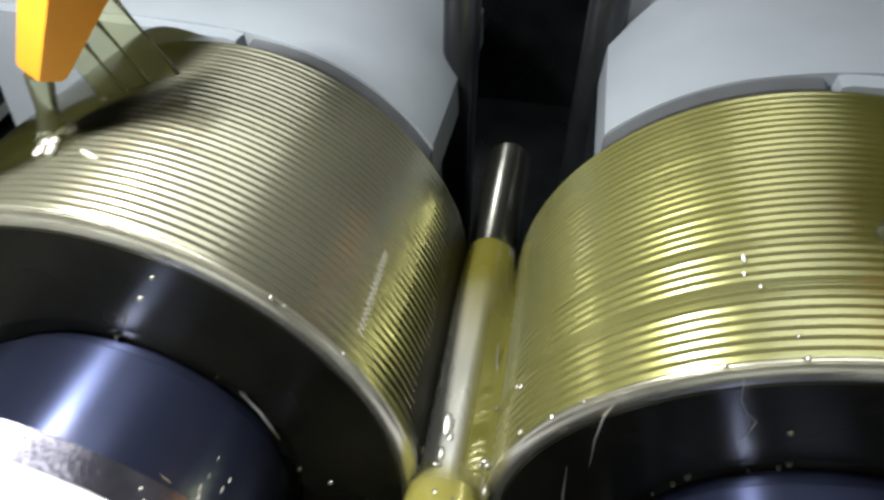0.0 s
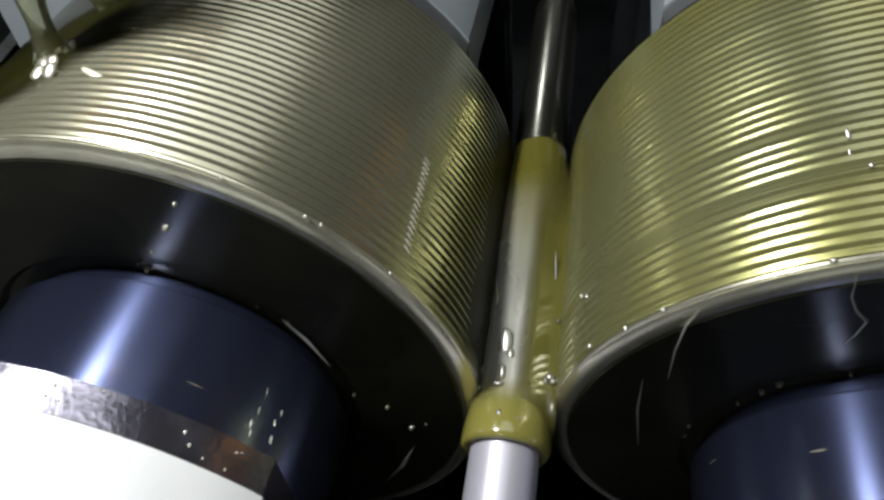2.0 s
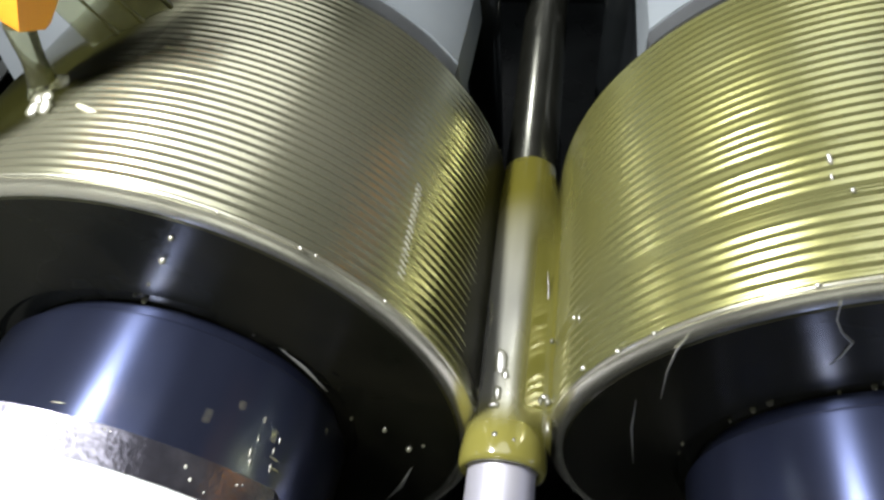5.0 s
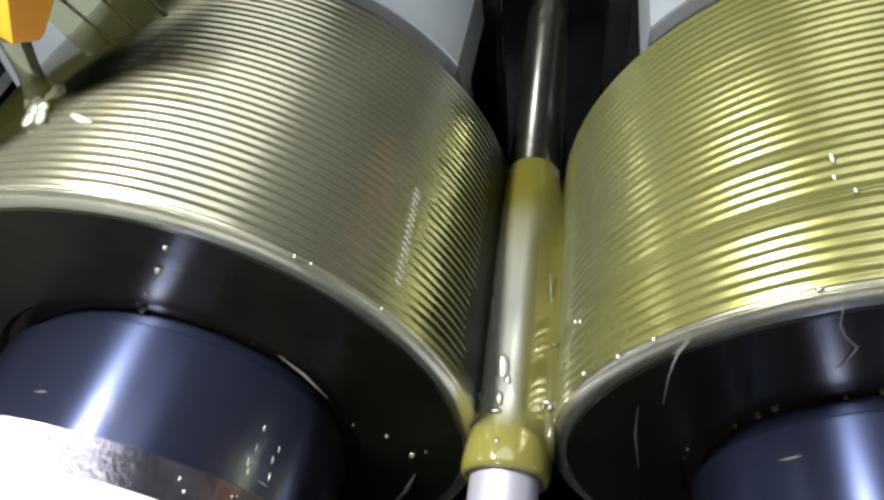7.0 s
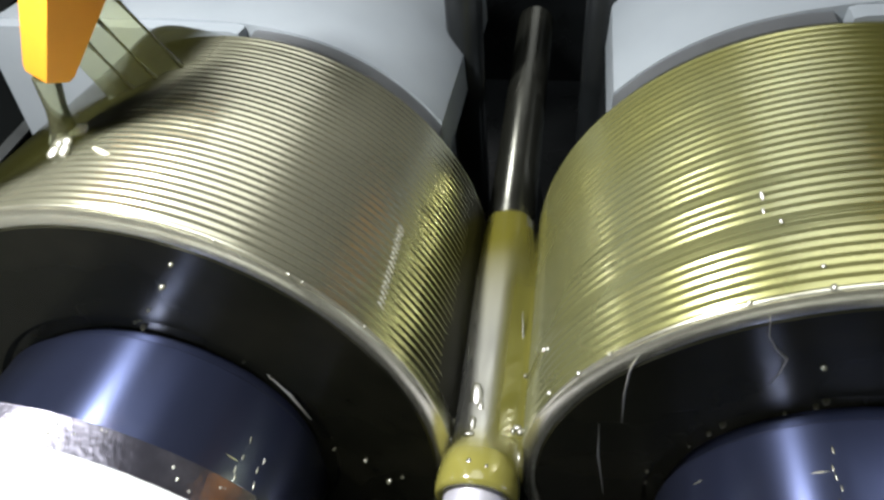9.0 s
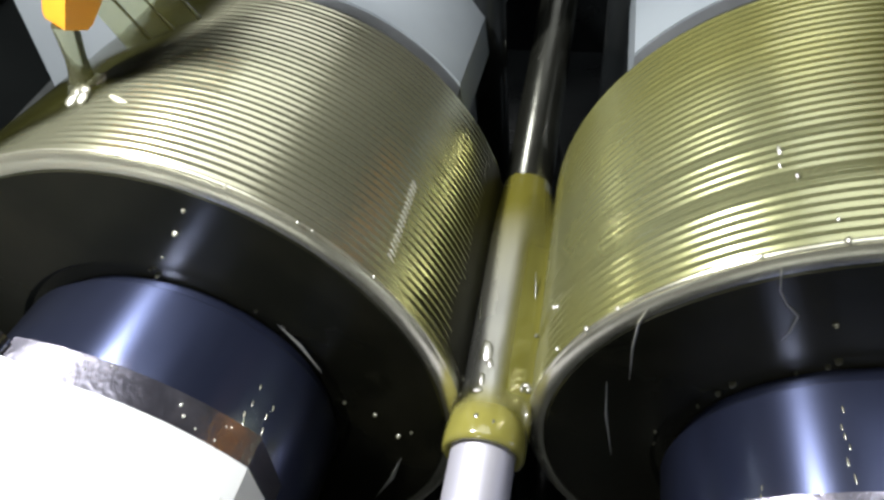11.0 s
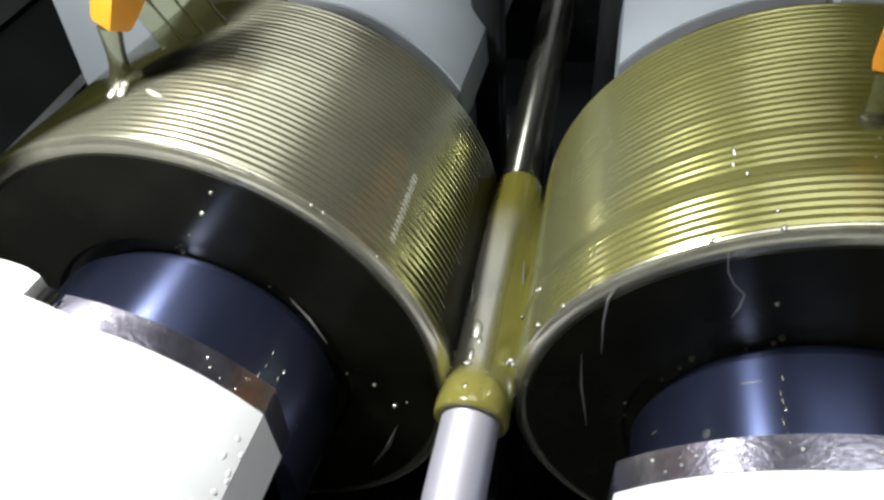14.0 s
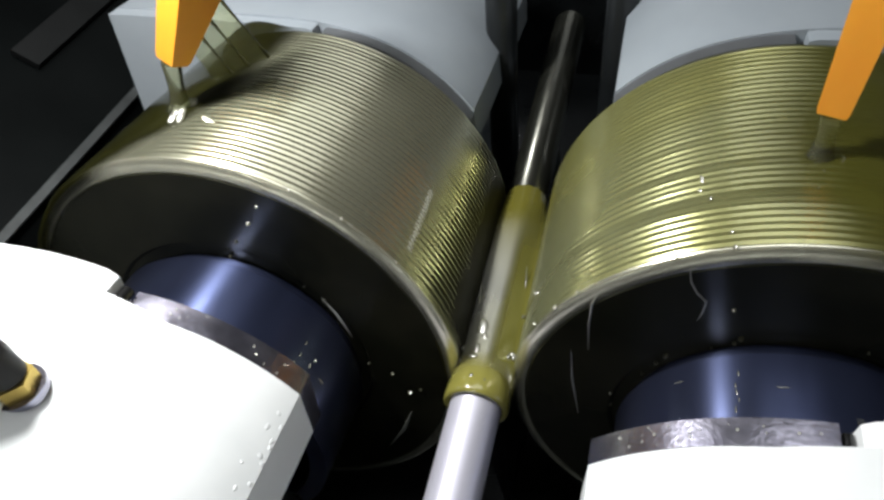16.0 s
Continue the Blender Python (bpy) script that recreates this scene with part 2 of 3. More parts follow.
# ---- the workshop round the machine ----
def build_room():
    ob = part("floor", box(-3, 3, -3, 3, -1.0, -0.95), M_FLOOR)
    tagged(ob, "dull grey concrete workshop floor", "floor", kind="structure")
    ob = part("ceiling", box(-3, 3, -3, 3, 2.4, 2.45), M_ROOM)
    tagged(ob, "plain grey workshop ceiling", "ceiling", kind="structure")
    for n, b in (("wall_north", (-3, 3, 3, 3.1, -0.95, 2.4)), ("wall_south", (-3, 3, -3.1, -3, -0.95, 2.4)),
                 ("wall_east", (3, 3.1, -3, 3, -0.95, 2.4)), ("wall_west", (-3.1, -3, -3, 3, -0.95, 2.4))):
        tagged(part(n, box(*b), M_ROOM), "plain grey painted workshop wall", "wall", kind="structure")


def build_bed():
    bed = thing("machine_bed", "black oil-wet machine bed under the rolls", "machine bed")
    part("trough_floor", box(-0.60, 0.60, -0.60, 0.80, -0.95, -0.125, 0.004), M_BLACK, bed)
    for s, n in ((-1, "slope"), (1, "slope")):
        x = [(0.268, -0.125), (0.30, -0.125), (0.42, 0.075), (0.60, 0.085), (0.60, 0.10), (0.41, 0.09), (0.268, 0.002)]
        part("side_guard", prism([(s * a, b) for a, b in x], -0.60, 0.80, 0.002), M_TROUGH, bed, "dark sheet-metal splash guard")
        part("guard_lip", prism([(s * a, b) for a, b in ((0.2660, 0.0010), (0.2700, 0.0035), (0.2690, 0.0060), (0.2650, 0.0030))],
                                -0.30, 0.75, 0.0006), M_LIP, bed, "worn grey edge of the guard")
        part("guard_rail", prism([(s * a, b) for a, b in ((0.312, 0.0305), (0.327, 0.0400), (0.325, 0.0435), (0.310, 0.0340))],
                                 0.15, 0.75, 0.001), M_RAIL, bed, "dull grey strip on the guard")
    part("rear_plate", box(-0.268, 0.268, 0.42, 0.45, -0.125, 0.16, 0.003), M_BLACK, bed)
    part("work_rest", prism([(-0.0045, -0.011), (0.0045, -0.011), (0.012, -0.06), (0.012, -0.125), (-0.012, -0.125), (-0.012, -0.06)],
                            -0.02, 0.19, 0.001), M_BLACK, bed, "black blade under the bar")


# ---- rolls ----
def rib_profile(seed, depth, worn):
    rnd = random.Random(seed)
    p = []
    n, start, pitch = 35, 0.0029, 0.0031
    for i in range(n):
        y = start + i * pitch
        deep = depth * (1 + rnd.uniform(-0.07, 0.07))
        top = rnd.uniform(-0.00004, 0.0) - worn.get(i, 0)
        for f, d in ((0.0, -1.0), (0.12, -0.90), (0.25, -0.62), (0.37, -0.24), (0.46, -0.04), (0.52, 0.0), (0.58, -0.04), (0.68, -0.26), (0.82, -0.70)):
            p.append((R + d * deep + top * (d > -0.5), y + f * pitch))
    return p


def build_roll(name, mat, label, seed, depth, worn):
    roll = thing("thread_roll", label, "roll", frame_of(name), "thread rolls")
    ribs = rib_profile(seed, depth, worn)
    end = ribs[-1][1]
    part("grooved_die", lathe([(0.090, 0.0028)] + ribs + [(R - 0.001, end + 0.0006), (R - 0.003, L), (0.090, L)], 192), mat, roll, smooth=50)
    part("front_rim", lathe([(0.0945, 0.0), (0.0972, 0.0), (R - 0.0009, 0.0012), (R - 0.0011, 0.0015), (R - 0.0004, 0.0018), (R - 0.0002, 0.0023), (R - 0.0010, 0.0028), (0.0945, 0.0028)], 192),
         M_RIM, roll, "bright bevelled rim", 35)
    part("front_face", lathe([(0.0520, 0.0015), (0.0520, 0.004), (0.0945, 0.004), (0.0945, 0.0002), (0.0938, -0.0004), (0.0606, -0.0004), (0.0598, 0.0006), (0.0590, 0.0015)], 160),
         M_FACE, roll, "black oil-wet front face", 40)
    part("rear_face", lathe([(0.050, L - 0.004), (0.089, L - 0.004), (0.089, L - 0.0005), (0.050, L - 0.0005)], 96), M_FACE, roll)
    sleeve = part("spacer_sleeve", lathe([(0.050, 0.0010), (0.0535, 0.0010), (0.0545, -0.0030), (HUB - 0.0006, -0.0042), (HUB, -0.0052), (HUB, -0.0466), (0.050, -0.0466)], 160),
         M_HUB, roll, "glossy blue-black sleeve", 40)
    part("shaft", lathe([(0.001, -0.19), (0.040, -0.19), (0.040, L + 0.16), (0.001, L + 0.16)], 64), M_GROOVE, roll, smooth=40)
    rnd = random.Random(seed + 20)
    for _ in range(9):
        a, y, w, h = rnd.uniform(0, 6.28), rnd.uniform(-0.040, -0.010), rnd.choice((0.0006, 0.05, 0.08)), 0.0004
        if w < 0.01:
            w, h = 0.010, rnd.uniform(0.002, 0.005)
        bm = bmesh.new()
        cols = [[bm.verts.new(((HUB + dr) * math.cos(a + w * k / 4), y + dy, (HUB + dr) * math.sin(a + w * k / 4)))
                 for dr, dy in ((-0.0004, 0), (0.00012, 0), (0.00012, h), (-0.0004, h))] for k in range(5)]
        for p, q in zip(cols, cols[1:]):
            for k in range(4):
                bm.faces.new((p[k], p[(k + 1) % 4], q[(k + 1) % 4], q[k]))
        bm.faces.new(cols[0])
        bm.faces.new(cols[-1][::-1])
        part("scratch", bm, M_RIM, sleeve, "short bright scratch")
    return roll


# ---- bearing housings ----
def arc_outline(cover, side, flat_z, outer, low, s, n=24):
    a0, a1 = math.asin(0.022 / cover), math.asin(side / cover)
    arc = [(cover * math.sin(a0 + (a1 - a0) * i / n), cover * math.cos(a0 + (a1 - a0) * i / n)) for i in range(n + 1)]
    z0 = arc[0][1]
    ease = [(-0.045 + 0.067 * k / 12, flat_z + (z0 - flat_z) * (k / 12) ** 3.0) for k in range(12)]
    pts = [(outer, low), (outer, flat_z - 0.001), (outer + 0.003, flat_z)] + ease + arc
    pts += [(side + 0.001, arc[-1][1] - 0.020), (side - 0.020, arc[-1][1] - 0.050), (side - 0.020, low)]
    return [(s * x, z) for x, z in pts]


def ring_outline(cover, side, step_x, s, n=28):
    a0, a1 = math.asin(step_x / cover), math.asin(side / cover)
    arc = [(cover * math.sin(a0 + (a1 - a0) * i / n), cover * math.cos(a0 + (a1 - a0) * i / n)) for i in range(n + 1)]
    return [(s * x, z) for x, z in [(step_x, 0.050)] + arc + [(side, 0.030), (step_x + 0.02, 0.020)]]


def build_front_housing(name):
    d = SIDES[name]
    h = thing("front_bearing_housing", "white painted bearing housing with a rounded top", "bearing housing", frame_of(name), "bearing housings")
    part("housing_body", prism(arc_outline(d["cover"], d["side"], 0.0945, -0.135, -0.12, d["s"]), -0.30, -0.0557, 0.0014), M_WHITE, h, smooth=30)
    part("end_cover", prism(ring_outline(d["cover"], d["side"], 0.0065, d["s"]), -0.0555, -0.0472, 0.0006), M_COVER, h, "ground bright steel end cover", 30)
    part("cover_stop", prism([(d["s"] * x, z) for x, z in [(-0.134, -0.10), (-0.134, 0.0944)] + [(x, 0.0945 - 0.0166 * ((x + 0.045) / 0.067) ** 3) for x in (-0.045, -0.030, -0.020, -0.012, -0.006, -0.001)] + [(0.0020, 0.0872), (0.0026, 0.080), (0.0010, 0.04), (0.0, -0.10)]],
                             -0.0555, -0.0475, 0.0010), M_WHITE, h, "raised white edge beside the cover", 30)
    part("locating_pin", tube([(d["s"] * 0.0044, -0.0550, 0.0825), (d["s"] * 0.0044, -0.0490, 0.0825)], [0.0024, 0.0024], 18), M_GROOVE, h, "black pin in a small notch", 40)
    rnd = random.Random(12)
    for k in range(10 if name == "left" else 0):
        a = radians(43.2 + rnd.uniform(-2.4, 2.0))
        y = -0.066 - 0.026 * k / 9 + rnd.uniform(-0.001, 0.001)
        bm = bmesh.new()
        bmesh.ops.create_icosphere(bm, subdivisions=2, radius=1.0)
        size = rnd.uniform(0.0005, 0.0011)
        bmesh.ops.scale(bm, vec=(size, size * rnd.uniform(0.9, 1.9), 0.00014), verts=bm.verts)
        chip = part("paint_blister", bm, M_WHITE, h, "raised blister in the white paint", 80)
        chip.matrix_local = pose(d["cover"] * math.cos(a), y, d["cover"] * math.sin(a), 0, 90 - math.degrees(a), 0)
    part("slide", box(-0.050, 0.050, -0.20, -0.058, -0.125, -0.01, 0.003), M_BLACK, h, "black slide under the housing")
    return h


def build_rear_housing(name):
    d = SIDES[name]
    side = 0.079 if name == "left" else 0.074
    h = thing("rear_bearing_housing", "painted bearing housing behind the roll, greyed for the weaker light there", "bearing housing", frame_of(name), "bearing housings")
    part("housing_body", prism(arc_outline(0.0970, side, 0.1005, -0.112, -0.12, d["s"]), L + 0.0125, L + 0.17, 0.0015), M_REAR_PAINT, h, smooth=30)
    part("end_cover", prism(ring_outline(0.0962, side, 0.0065, d["s"]), L + 0.0050, L + 0.0123, 0.0006), M_COVER_SHADED, h, "steel end cover, its shade put into a darker grey", 30)
    part("cover_stop", prism([(d["s"] * x, z) for x, z in ((-0.111, -0.10), (-0.111, 0.1000), (-0.045, 0.1000), (-0.001, 0.0985), (0.0022, 0.0975), (0.0026, 0.090), (0.0010, 0.04), (0.0, -0.10))],
                             L + 0.0045, L + 0.0123, 0.0010), M_REAR_PAINT, h, "raised painted edge beside the cover", 30)
    return h


# ---- bar ----
def build_bar():
    bar = thing("steel_bar", "smooth grey steel bar, threaded and dark behind the rolls", "bar")
    part("plain_shank", lathe([(0.0005, -1.2), (BAR, -1.2), (BAR, -0.002), (0.0005, -0.002)], 48), M_BAR, bar, smooth=40)
    prof, pitch, y = [(0.0005, -0.002)], 0.0025, -0.002
    while y < 0.18:
        prof += [(BAR - 0.0009, y), (BAR - 0.00045, y + 0.25 * pitch), (BAR, y + 0.50 * pitch), (BAR - 0.0001, y + 0.62 * pitch)]
        y += pitch
    prof += [(BAR - 0.0013, y), (BAR - 0.003, y + 0.002), (0.0005, y + 0.002)]
    bm = bmesh.new()
    segs, rings = 40, []
    for i in range(segs):
        a = 2 * math.pi * i / segs
        lead = pitch * i / segs
        rings.append([bm.verts.new((r * math.cos(a), yy + (lead if 0 < k < len(prof) - 3 else 0), r * math.sin(a))) for k, (r, yy) in enumerate(prof)])
    for i in range(segs - 1):
        for j in range(len(prof) - 1):
            bm.faces.new((rings[i][j], rings[i][j + 1], rings[i + 1][j + 1], rings[i + 1][j]))
    m = len(prof)
    for j in range(m - 5):
        if j + 5 < m:
            bm.faces.new((rings[-1][j], rings[-1][j + 1], rings[0][min(j + 5, m - 1)], rings[0][min(j + 4, m - 2)]))
    part("thread", bm, M_THREAD, bar, "dark oily rolled thread", 40)
    return bar


# ---- oil ----
def build_oil():
    def wob(a, y):
        return 0.0002 * noise.noise((2 * math.cos(a), y * 30, 2 * math.sin(a))) + 0.00012 * noise.noise((3 * math.cos(a), y * 110, 3 * math.sin(a)))
    oil = thing("oil_on_bar", "yellow-green oil clinging round the turning bar", "oil")
    collar = [(0.0104, -0.0112), (0.0121, -0.0121), (0.0131, -0.0116), (0.0135, -0.0098), (0.0135, -0.0070), (0.0132, -0.0040), (0.0128, -0.0010), (0.0126, 0.0015), (0.0125, 0.0040),
              (0.0124, 0.0065), (0.0123, 0.0090), (0.0122, 0.0115)]
    ob = part("collar", lathe(collar, 72, False, wob), M_OIL, oil, "thick olive collar of oil", 80)
    thickness(ob, [min(1, max(0, (0.0085 - v.co.y) / 0.011)) for v in ob.data.vertices])
    sleeve = [(0.0106, -0.0100), (0.0118, -0.0060), (0.0120, 0.0), (0.0121, 0.007), (0.0121, 0.011)] + [(0.0121 - 0.0001 * math.sin(i), 0.015 + i * 0.0045) for i in range(16)]
    sleeve += [(0.0119, 0.088), (0.0116, 0.094), (0.0112, 0.100), (0.0108, 0.106), (0.0103, 0.1125)]
    ob = part("sleeve", lathe(sleeve, 72, False, wob), M_BAROIL, oil, "thin oil over bright steel", 80)
    thickness(ob, [min(1, max(0, (v.co.y - 0.040) / 0.05)) for v in ob.data.vertices])
    web = bmesh.new()
    cols, depth = [], []
    section = ((-0.0010, 0.0116, 0.0), (0.0014, 0.0122, 0.15), (0.0036, 0.0123, 0.6), (0.0060, 0.0118, 1.0), (0.0084, 0.0106, 1.0), (0.0106, 0.0098, 1.0),
               (0.0124, 0.0094, 1.0), (0.0138, 0.0104, 1.0), (0.0142, 0.0060, 1.0), (0.0060, 0.0060, 1.0))
    n = len(section)
    for i in range(49):
        y = -0.006 + 0.110 * i / 48
        low = 0.00025 * noise.noise((i * 0.09, 3, 0)) - 0.0003
        sink = 0.0030 * max(0, (i - 40) / 8) ** 2 + 0.0030 * max(0, (4 - i) / 4) ** 2
        fade = min(1, i / 6) * min(1, (48 - i) / 16)
        cols.append([web.verts.new((x + 0.0002 * noise.noise((i * 0.08, x * 90, 1)), y, z + low * (x > 0.004) - sink)) for x, z, _ in section])
        depth += [d * fade for _, _, d in section]
    for p, q in zip(cols, cols[1:]):
        for k in range(n):
            web.faces.new((p[k], p[(k + 1) % n], q[(k + 1) % n], q[k]))
    web.faces.new(cols[0])
    web.faces.new(cols[-1][::-1])
    ob = part("oil_pool", web, M_POOL, smooth=60)
    thickness(ob, depth)
    tagged(ob, "yellow-green oil filling the gap between bar and roll", "oil")
    nip = bmesh.new()
    cols, depth = [], []
    for i in range(61):
        y = 0.003 + 0.106 * i / 60
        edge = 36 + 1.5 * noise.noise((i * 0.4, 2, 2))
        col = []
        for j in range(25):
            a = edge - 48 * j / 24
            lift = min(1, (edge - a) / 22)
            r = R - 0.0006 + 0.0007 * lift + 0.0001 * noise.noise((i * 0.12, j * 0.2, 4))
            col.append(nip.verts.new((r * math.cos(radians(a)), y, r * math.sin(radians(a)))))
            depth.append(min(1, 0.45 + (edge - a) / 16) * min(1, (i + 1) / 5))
        cols.append(col)
    for p, q in zip(cols, cols[1:]):
        for k in range(24):
            nip.faces.new((p[k], p[k + 1], q[k + 1], q[k]))
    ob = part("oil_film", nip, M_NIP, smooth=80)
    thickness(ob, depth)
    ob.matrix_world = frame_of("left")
    tagged(ob, "oil in the roll's grooves beside the bar, darkened for the shade there", "oil")
    global bar_oil
    bar_oil = oil
    cover_film("left", M_FILM, 1, "olive sheet of oil running over the roll, darkened for the shade behind the nozzle")
    cover_film("right", M_FILM_R, -1, "olive sheet of oil spreading over the roll below the nozzle")


def cover_film(name, mat, s, label):
    """A sheet of oil that thins out over the ribs and thickens down the outer side of the roll."""
    film = bmesh.new()
    rows, depth = [], []
    nu, nv = 64, 72
    for i in range(-2, nu + 1):
        f = max(0, i) / nu
        y = -0.0008 + (L - 0.002) * f
        over = (0.0070, 0.0020, 0)[i + 2] if i < 0 else 0   # the sheet laps over the rim onto the face
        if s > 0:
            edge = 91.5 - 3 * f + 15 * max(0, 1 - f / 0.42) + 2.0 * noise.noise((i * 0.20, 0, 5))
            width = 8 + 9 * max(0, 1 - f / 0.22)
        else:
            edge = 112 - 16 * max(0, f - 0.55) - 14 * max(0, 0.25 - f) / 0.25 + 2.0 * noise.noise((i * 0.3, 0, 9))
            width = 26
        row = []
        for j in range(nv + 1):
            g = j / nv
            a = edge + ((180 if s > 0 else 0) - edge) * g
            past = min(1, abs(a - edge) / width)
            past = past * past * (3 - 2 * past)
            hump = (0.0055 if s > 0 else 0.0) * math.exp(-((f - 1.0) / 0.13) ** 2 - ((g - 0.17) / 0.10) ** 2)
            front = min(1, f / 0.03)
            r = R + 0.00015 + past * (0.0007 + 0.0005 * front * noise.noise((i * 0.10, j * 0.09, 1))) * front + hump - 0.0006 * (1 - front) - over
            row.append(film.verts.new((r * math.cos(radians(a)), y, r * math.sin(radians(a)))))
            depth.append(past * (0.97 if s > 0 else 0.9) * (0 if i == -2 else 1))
        rows.append(row)
    for p, q in zip(rows, rows[1:]):
        for j in range(nv):
            film.faces.new((p[j], p[j + 1], q[j + 1], q[j]))
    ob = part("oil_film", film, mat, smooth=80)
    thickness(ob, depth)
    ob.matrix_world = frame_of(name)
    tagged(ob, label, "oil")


FACE_GLINTS = {  # x, z on the roll's front face
    "left": ((0.0055, 0.0570), (0.0079, 0.0587), (0.0078, 0.0553), (0.0369, 0.0432), (0.0446, 0.0370), (0.0601, 0.0092),
             (0.0588, 0.0009), (0.0268, 0.0834), (0.0213, 0.0748), (0.0134, 0.0644),
             (0.0700, -0.0010), (0.0770, -0.0120), (0.0820, -0.0090)),
    "right": ((-0.0504, 0.0242), (-0.0464, 0.0322), (-0.0437, 0.0377), (-0.0296, 0.0458), (-0.0231, 0.0501), (-0.0196, 0.0442),
              (-0.0605, 0.0097), (-0.0599, 0.0001), (-0.0216, 0.0533), (0.0165, 0.0551), (-0.0271, 0.0694)),
}
RUNS = {
    "left": (((0.0765, -0.0261), (0.0716, -0.0407), (0.0626, -0.0577)), ((0.0442, 0.0400), (0.0496, 0.0310), (0.0544, 0.0187))),
    "right": (((-0.0695, 0.0694), (-0.0712, 0.0620), (-0.0716, 0.0510), (-0.0708, 0.0360)),
              ((-0.0432, 0.0864), (-0.0418, 0.0798), (-0.0394, 0.0752), (-0.0358, 0.0715), (-0.0360, 0.0656), (-0.0371, 0.0611)),
              ((-0.0769, 0.0340), (-0.0757, 0.0160), (-0.0720, -0.0090))),
}


def build_face_oil(name):
    base = frame_of(name)
    # Highlights at the sleeve's root and on the face, set as small beads.
    for i, (x, z) in enumerate(FACE_GLINTS[name]):
        inside = math.hypot(x, z) < 0.0610
        size = 0.0005 + 0.00025 * (i % 3)
        lens("oil_drop", base @ Vector((x, 0.0010 if inside else -0.0006, z)), size, size * 1.3, 0.0004, "small oily bead added for a glint on the roll's face")
    for i, run in enumerate(RUNS[name]):
        n = len(run)
        wide = 0.0012 if name == "left" and i == 0 else 0.0004
        ob = part("oil_run", tube([(x, -0.0005, z) for x, z in run], [0.0001 + wide * math.sin(math.pi * k / (n - 1)) for k in range(n)], 16, 0.6), M_PALE_GLINT, smooth=80)
        ob.matrix_world = base
        tagged(ob, "thin run of oil down the black roll face, pale for its glint", "oil run", "oil runs")


def on_roll(base, degrees, r, y):
    return base @ Vector((r * math.cos(radians(degrees)), y, r * math.sin(radians(degrees))))


def build_cover_beads(name):
    """Fine beads of oil on the bright end cover, and beads added for glints on the sleeve and the wet rolls."""
    d, base, rnd = SIDES[name], frame_of(name), random.Random(31 if name == "left" else 47)
    for i in range(20):
        a = rnd.uniform(0.12, 0.78)
        size = rnd.choice((0.0002, 0.00025, 0.0003, 0.00045))
        lens("oil_bead", base @ Vector((d["s"] * d["cover"] * math.sin(a), rnd.uniform(-0.0548, -0.0478), d["cover"] * math.cos(a))), size, size * 1.1, size * 0.6,
             "tiny bead of oil on the bright steel cover, pale for its glint", M_PALE_GLINT)
    if name == "left":
        spots = [(98.5 + 7.0 * rnd.random(), 0.027 + 0.014 * rnd.random(), rnd.choice((0.0008, 0.0012, 0.0017)), 1.6) for _ in range(12)]
        spots += [(101.5, 0.0315, 0.0022, 1.3), (100.2, 0.0385, 0.0013, 1.2), (54.0, 0.0012, 0.0005, 1.0), (51.5, 0.0014, 0.0003, 1.4), (39.0, 0.0012, 0.0004, 1.2), (66, 0.0012, 0.0004, 1.0)]
    else:
        spots = [(114.1, 0.0355, 0.0006, 2.6), (114.4, 0.0300, 0.0004, 2.4), (112.5, 0.0250, 0.0005, 1.6), (94.7, 0.0430, 0.0010, 1.4), (90.1, 0.0413, 0.0012, 1.6), (93.4, 0.0350, 0.0006, 1.0),
                 (94.7, 0.027, 0.0005, 1.6), (118.5, 0.002, 0.0007, 1.0), (108.5, 0.002, 0.0008, 1.0), (109, 0.0085, 0.0006, 1.0), (140, 0.002, 0.0006, 1.0), (147, 0.002, 0.0007, 1.2), (156, 0.004, 0.0007, 1.3),
                 (158, 0.022, 0.0005, 1.6), (160, 0.024, 0.0005, 1.6)]
    for a, y, size, stretch in spots:
        lens("oil_bead", on_roll(base, a, R + (0.0009 if name == "left" and a > 95 else 0.0002), y), size, size * stretch, size * 0.22, "small oily bead tilted to give the lamp's glint on the wet roll")
    streaks = ((37.5, -0.034, -0.018, 4), (30.5, -0.033, -0.019, 3)) if name == "left" else ((113.2, -0.030, -0.010, 6), (135.0, -0.036, -0.028, 3))
    for a, y0, y1, n in streaks:
        for k in range(n):
            lens("oil_bead", on_roll(base, a + rnd.uniform(-1.2, 1.2), HUB, y0 + (y1 - y0) * (k + rnd.uniform(-0.3, 0.3)) / n), rnd.uniform(0.0002, 0.00035), rnd.uniform(0.0007, 0.0015), 0.00015,
                 "small oily bead added for a rippled reflection on the blue-black sleeve")
    if name == "left":
        pts = []
        for k in range(34):
            a = 37.2 + 0.9 * k / 33 + (0.75 if k % 2 else -0.75)
            pts.append(((R + 0.0001) * math.cos(radians(a)), 0.0115 + 0.036 * k / 33, (R + 0.0001) * math.sin(radians(a))))
        ob = part("oil_run", tube(pts, [0.00012 + 0.00016 * (k % 2) for k in range(34)], 10), M_PALE_GLINT, smooth=80)
        ob.matrix_world = base
        tagged(ob, "beaded zigzag run of oil on the grooved roll by the bar, pale for its glint", "oil run", "oil runs")
        froth = on_roll(base, 91.5, R, 0.0272)
        lens("oil_froth", froth, 0.0040, 0.0010, 0.0003, "pale smear of frothy oil on the grooved roll", M_FROTH, (0.25, 1, 0))


